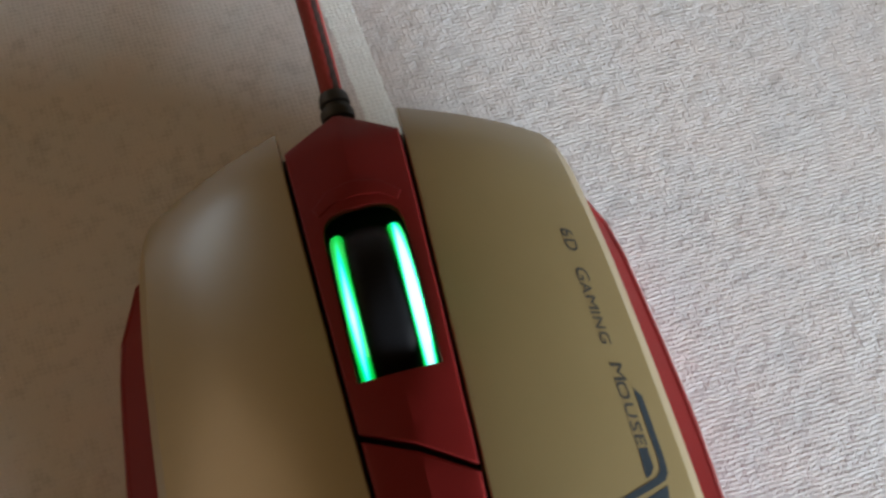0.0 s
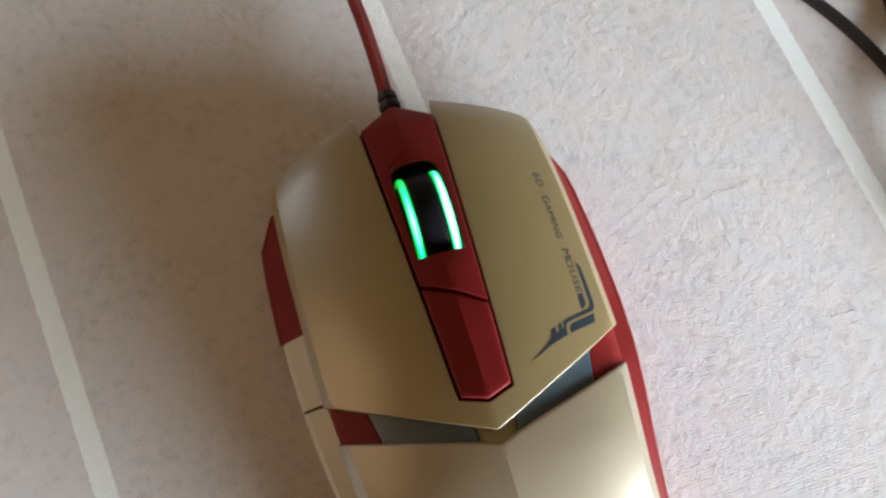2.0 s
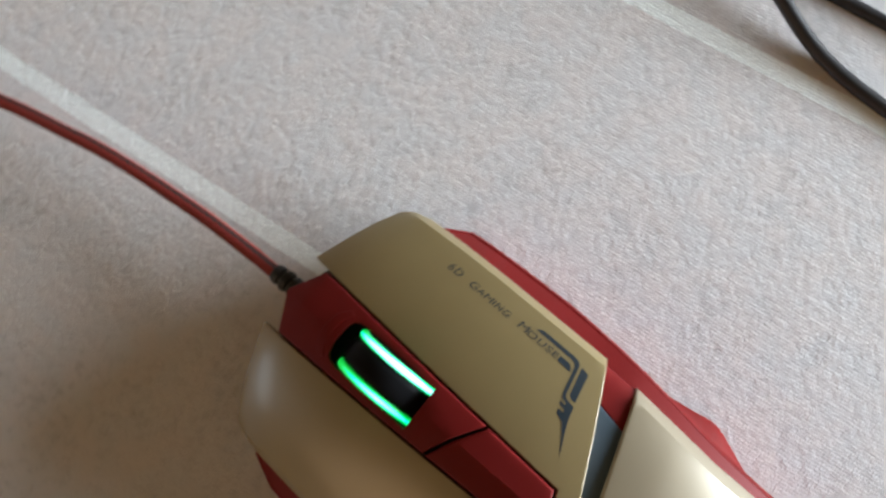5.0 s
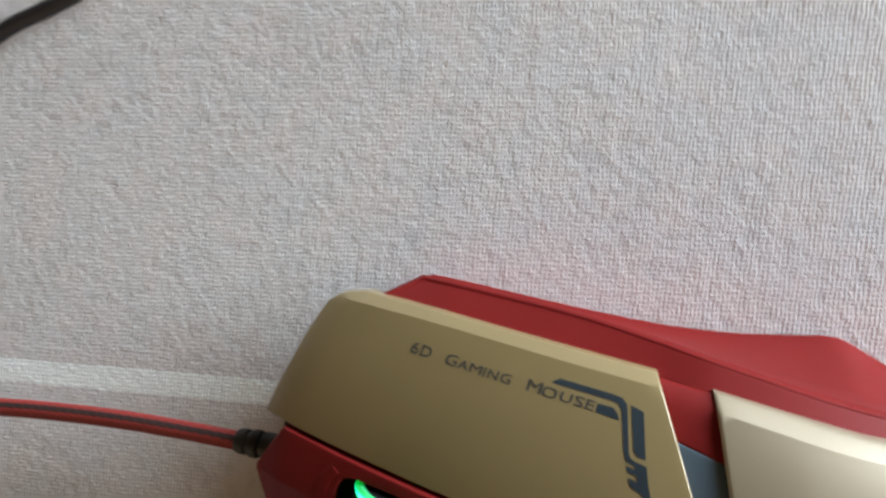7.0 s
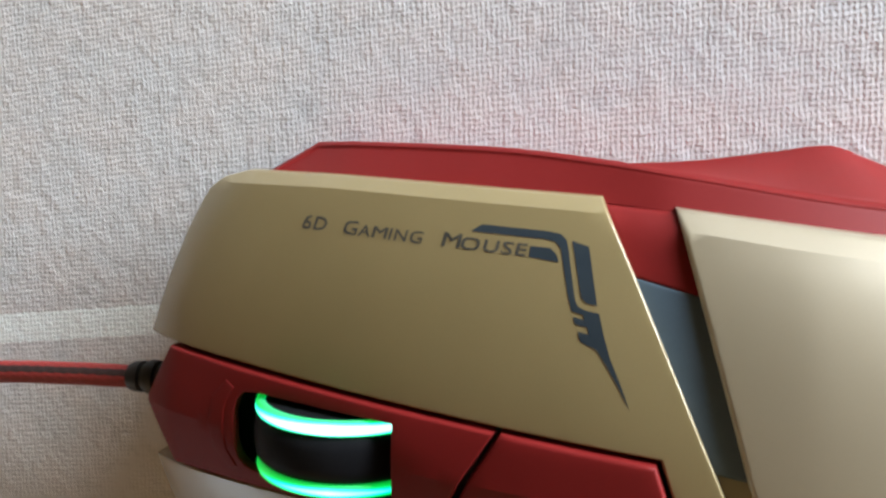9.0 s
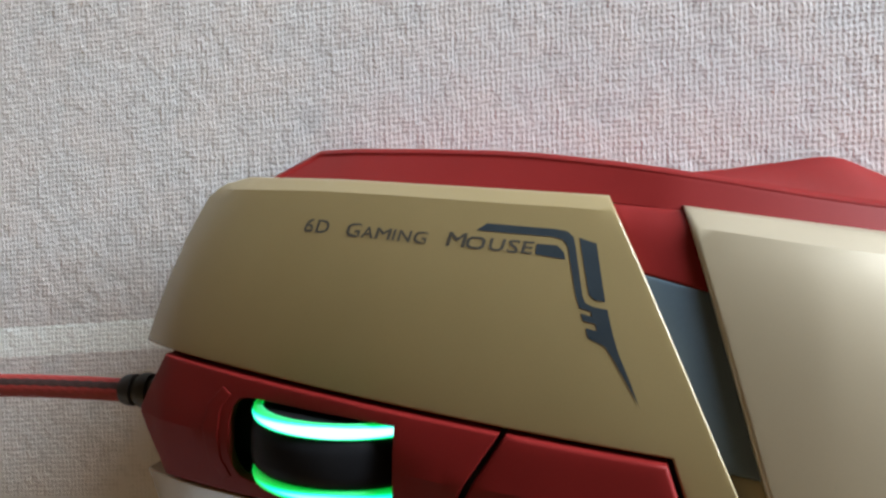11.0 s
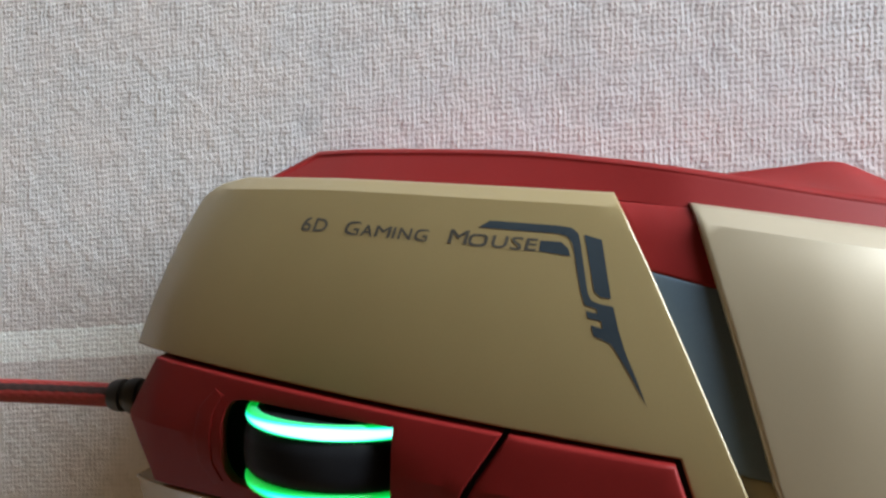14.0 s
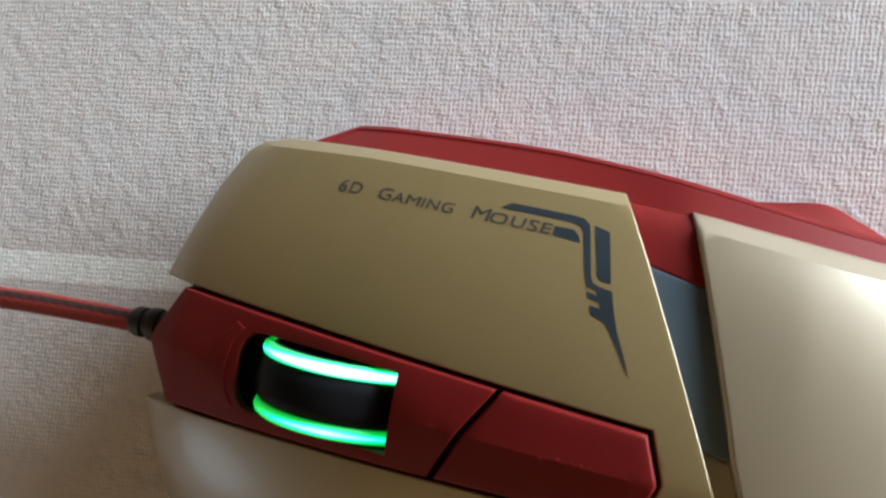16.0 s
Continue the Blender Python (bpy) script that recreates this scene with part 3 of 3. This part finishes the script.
RIM_OUT = ((20.5, 26.3, 11.0), (15, 29.9, 7.9), (10, 30.0, 10.2), (-8, 29.5, 16.5), (-18, 28.5, 20.3), (-25, 27.5, 22.4), (-41, 25.1, 23.2), (-55, 24.2, 20.5), (-68, 24.6, 13.5), (-78, 22.0, 6.5))
FOOT = ((20.5, 25.5), (15, 29.4), (10, 29.2), (0, 28.5), (-10, 27.9), (-20, 27.6), (-28, 28.0), (-36, 29.0), (-42, 29.7), (-46, 28.2), (-52, 25.8), (-60, 25.2), (-70, 25.6), (-78, 23.0))


def rim(y0, y1, s, mat, name, label="", lift=0.0, n=60, low=None, wide=0.0):
    sections = []
    for k in range(n + 1):
        y = y0 + (y1 - y0) * k / n
        soft = between if y > 10 else eased
        xi, zi = soft(y, [r[:2] for r in RIM_IN]), soft(y, [(r[0], r[2]) for r in RIM_IN])
        xo, zo = soft(y, [r[:2] for r in RIM_OUT]) + wide, soft(y, [(r[0], r[2]) for r in RIM_OUT])
        xf = soft(y, FOOT)
        if low is None:
            pts = [(xi - 2.5, zi - 2.2), (xi, zi + lift), (xo - 0.85, zo + 0.5 + lift), (xo - 0.66, zo + 0.36 + lift), (xo - 0.45, zo + 0.3 + lift), (xo, zo - 0.3), (xo - 0.5, zo - 1.6), (xo - 1.4 + 0.3 * (xf - xo), zo * 0.62), (xf - 0.9, 3.6), (xf, 2.0), (xf - 0.3, 0.9), (xi - 3.0, 0.8)]
        else:
            pts = [(xi - 2.5, zi - 2.2), (xi, zi + lift), (xo - 0.3, zo + 0.3 + lift), (xo + 0.5, zo - 0.5), (xo + 0.4, zo - low), (xi - 2.5, zo - low)]
        sections.append([(s * x, y, z) for x, z in pts])
    return part(name, loft(sections, closed=True, ridges=(1, 2, 3, 4, 9) if low is None else (1, 2, 3, 4)), mat, mouse, label, 170)


rim(20.5, -78, 1, RED, "side_grip", "matt red side grip with a flared foot", n=90)
rim(20.5, -4.6, -1, RED, "side_grip", "matt red side grip front", wide=1.1)
rim(-4.6, -78, -1, RED, "side_grip", "matt red side grip back", lift=-2.5)
rim(-4.7, -17.5, -1, CREAM, "thumb_button", "cream gold thumb button", lift=0.5, low=6, n=20)
rim(-18.0, -40.0, -1, CREAM, "thumb_button", "cream gold thumb button", lift=0.5, low=6, n=24)


# Printed lettering and emblem, laid on the right button.
def printed(name, polys, label="", up=0.04):
    bm = bmesh.new()
    for loop in polys:
        lp = loop if area(loop) > 0 else loop[::-1]
        lp = dense(lp, 0.6)
        verts, _, faces, _, _, _ = delaunay_2d_cdt([Vector(p) for p in lp], [(i, (i + 1) % len(lp)) for i in range(len(lp))], [], 0, 1e-6)
        vs = [bm.verts.new((v.x, v.y, skin(v.x, v.y) + up)) for v in verts]
        for f in faces:
            c = sum((Vector(verts[i]) for i in f), Vector((0, 0))) / len(f)
            if inside(c, lp):
                bm.faces.new([vs[i] for i in f])
    bmesh.ops.delete(bm, geom=[v for v in bm.verts if not v.link_faces], context="VERTS")
    return part(name, bm, INK, cover, label)


def squared(bm, text):
    """Draws the round letters out towards their corners."""
    left, glyphs = set(bm.verts), []
    while left:
        todo, glyph = [left.pop()], []
        while todo:
            v = todo.pop()
            glyph.append(v)
            near = {e.other_vert(v) for e in v.link_edges} & left
            left -= near
            todo += near
        glyphs.append(glyph)
    glyphs.sort(key=lambda g: min(v.co.x for v in g))
    if len(glyphs) != len(text):
        return
    for letter, glyph in zip(text, glyphs):
        mid = (min(v.co.x for v in glyph) + max(v.co.x for v in glyph)) / 2
        for v in glyph:
            v.co.x = mid + 0.9 * (v.co.x - mid)
        if letter not in "6GOS":
            continue
        xs, ys = [v.co.x for v in glyph], [v.co.y for v in glyph]
        cx, cy, hx, hy = (min(xs) + max(xs)) / 2, (min(ys) + max(ys)) / 2, (max(xs) - min(xs)) / 2, (max(ys) - min(ys)) / 2
        for v in glyph:
            p, q = (v.co.x - cx) / hx, (v.co.y - cy) / hy
            far = max(abs(p), abs(q))
            if far > 0.2:
                k = min(1.0 / far, (math.hypot(p, q) / far) ** 0.75)
                v.co.x, v.co.y = cx + hx * p * k, cy + hy * q * k


def lettering(text, y0, y1, x0, tall, lean=0.0, up=0.04):
    """Letters that read from the front of the mouse to the back, with their tops to its side."""
    cu = bpy.data.curves.new("lettering", "FONT")
    cu.body, cu.resolution_u, cu.offset = text, 3, 0.0 if "M" in text else 0.014
    tmp = bpy.data.objects.new("lettering", cu)
    scene.collection.objects.link(tmp)
    me = bpy.data.meshes.new_from_object(tmp.evaluated_get(bpy.context.evaluated_depsgraph_get()))
    bpy.data.objects.remove(tmp)
    bm = bmesh.new()
    bm.from_mesh(me)
    bpy.data.meshes.remove(me)
    squared(bm, text)
    us = [v.co.x for v in bm.verts]
    tops = max(v.co.y for v in bm.verts)
    lo, hi = min(us), max(us)
    for v in bm.verts:
        u, w = (v.co.x - lo) / (hi - lo), v.co.y / tops
        y = y0 + (y1 - y0) * u - 0.22 * tall * w
        x = x0 + lean * (y0 - y) + tall * w
        v.co = (x, y, skin(x, y) + up)
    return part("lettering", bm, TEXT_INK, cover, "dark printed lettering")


LEAN = -0.047
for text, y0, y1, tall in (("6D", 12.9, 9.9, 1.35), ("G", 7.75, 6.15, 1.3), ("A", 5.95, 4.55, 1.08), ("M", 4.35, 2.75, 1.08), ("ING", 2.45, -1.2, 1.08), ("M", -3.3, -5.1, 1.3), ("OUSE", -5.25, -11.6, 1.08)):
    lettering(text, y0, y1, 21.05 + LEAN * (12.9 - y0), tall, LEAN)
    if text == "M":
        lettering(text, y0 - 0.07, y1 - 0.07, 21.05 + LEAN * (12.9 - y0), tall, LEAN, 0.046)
EMBLEM_SHAPES = (
    [(21.81, -6.23), (22.46, -7.24), (22.16, -13.43), (22.00, -14.68), (21.48, -15.30), (20.52, -15.53), (16.55, -16.27), (16.02, -16.57), (15.78, -17.14), (15.59, -18.39), (13.78, -18.85), (12.05, -19.43), (10.15, -20.32), (8.09, -21.16), (10.12, -19.97), (11.57, -19.04), (12.66, -18.25), (13.17, -16.86), (14.01, -16.60), (13.81, -17.57), (14.39, -17.42), (14.58, -16.35), (15.16, -16.14), (14.96, -17.12), (15.36, -17.01), (15.61, -16.02), (16.74, -15.65), (20.68, -14.80), (21.25, -14.33), (21.46, -13.47)],
    [(20.81, -12.01), (20.74, -13.86), (20.18, -14.48), (19.57, -14.66), (19.88, -11.92)],
    [(21.45, -15.79), (21.03, -17.29), (16.21, -18.19), (16.34, -17.26), (16.77, -16.78)],
)
for shape in EMBLEM_SHAPES:
    printed("emblem", [shape], "dark blue-grey printed emblem")
# Cable, strain relief.
cable_line = [(0.3, 36.5, 8.6), (0.35, 42.0, 8.9), (0.3, 47.0, 9.0), (0.0, 56.0, 9.0), (-0.9, 67.0, 8.6), (-2.4, 80.0, 8.4), (-4.7, 92.5, 8.0), (-11.5, 119.0, 6.5), (-30, 165, 3.0), (-75, 225, 1.5), (-160, 290, 1.5), (-280, 360, 1.5)]
cable = part("cable", tube(cable_line, 1.45, 16, 1.2, 1.7), BRAID, mouse, "red and black braided cable", 60)


def relief():
    bm = bmesh.new()
    rows = []
    prof = [(32.5, 2.1), (36.2, 2.1), (36.4, 1.6), (36.9, 1.6), (37.1, 2.1), (37.5, 2.2), (38.2, 2.2), (38.6, 2.05), (38.8, 1.6), (39.3, 1.6), (39.5, 2.0), (40.5, 1.95), (41.2, 1.7), (41.5, 1.2)]
    for y, r in prof:
        y = 32.5 + 0.88 * (y - 32.5)
        z = 8.5 + 0.06 * (y - 36)
        rows.append([bm.verts.new((0.4 + r * math.cos(math.tau * k / 24), y, z + r * math.sin(math.tau * k / 24))) for k in range(24)])
    for a, b in zip(rows, rows[1:]):
        for k in range(24):
            j = (k + 1) % 24
            bm.faces.new((a[k], a[j], b[j], b[k]))
    return bm


part("strain_relief", relief(), BLACK, cable, "ribbed black rubber strain relief", 30)

# ---- loose things on the cloth ----
cord_line = [(-120, 330, 1.9), (-40, 210, 1.9), (20, 138, 1.9), (50.5, 101, 1.9), (58, 92, 1.9), (64, 81, 1.9), (77, 62, 1.9), (91, 46, 1.9), (97, 37.5, 1.9), (102, 28, 1.9), (106, 16.5, 1.9), (110, -5, 1.9), (118, -60, 1.9), (150, -160, 1.9)]
cord = part("power_cord", tube([(x + 0.6, y + 0.6, z - 0.5) for x, y, z in cord_line], 1.4, 14, 3), CORD, None, "", 60)
tagged(cord, "black rubber cord lying across the tablecloth", "cord")
cord2 = part("power_cord", tube([(150, 220, 1.9), (125, 100, 1.9), (117, 60, 1.9), (113.4, 39.3, 1.9), (111, 27, 2.6), (108.5, 14, 4.6), (104, 0, 5.4), (98, -25, 1.9), (100, -80, 1.9), (112, -190, 1.9)], 1.5, 14, 3), CORD, None, "", 60)
tagged(cord2, "black rubber cord crossing over another cord", "cord")


def crumb(name, at, size, mat, label):
    bm = bmesh.new()
    bmesh.ops.create_icosphere(bm, subdivisions=2, radius=1)
    for v in bm.verts:
        k = 1 + 0.45 * noise.noise(v.co * 1.7 + Vector(at))
        v.co = Vector((v.co.x * size[0], v.co.y * size[1], v.co.z * size[2])) * k + Vector((at[0], at[1], size[2] * 0.8))
    ob = part(name, bm, mat)
    return tagged(ob, label, "crumb")


crumb("crumb", (73.7, 47.0, 0), (0.7, 1.1, 0.5), CRUMB, "small brown crumb on the tablecloth")
crumb("lint", (9.0, 90.1, 0), (0.6, 1.3, 0.4), LINT, "tiny white lint on the tablecloth")
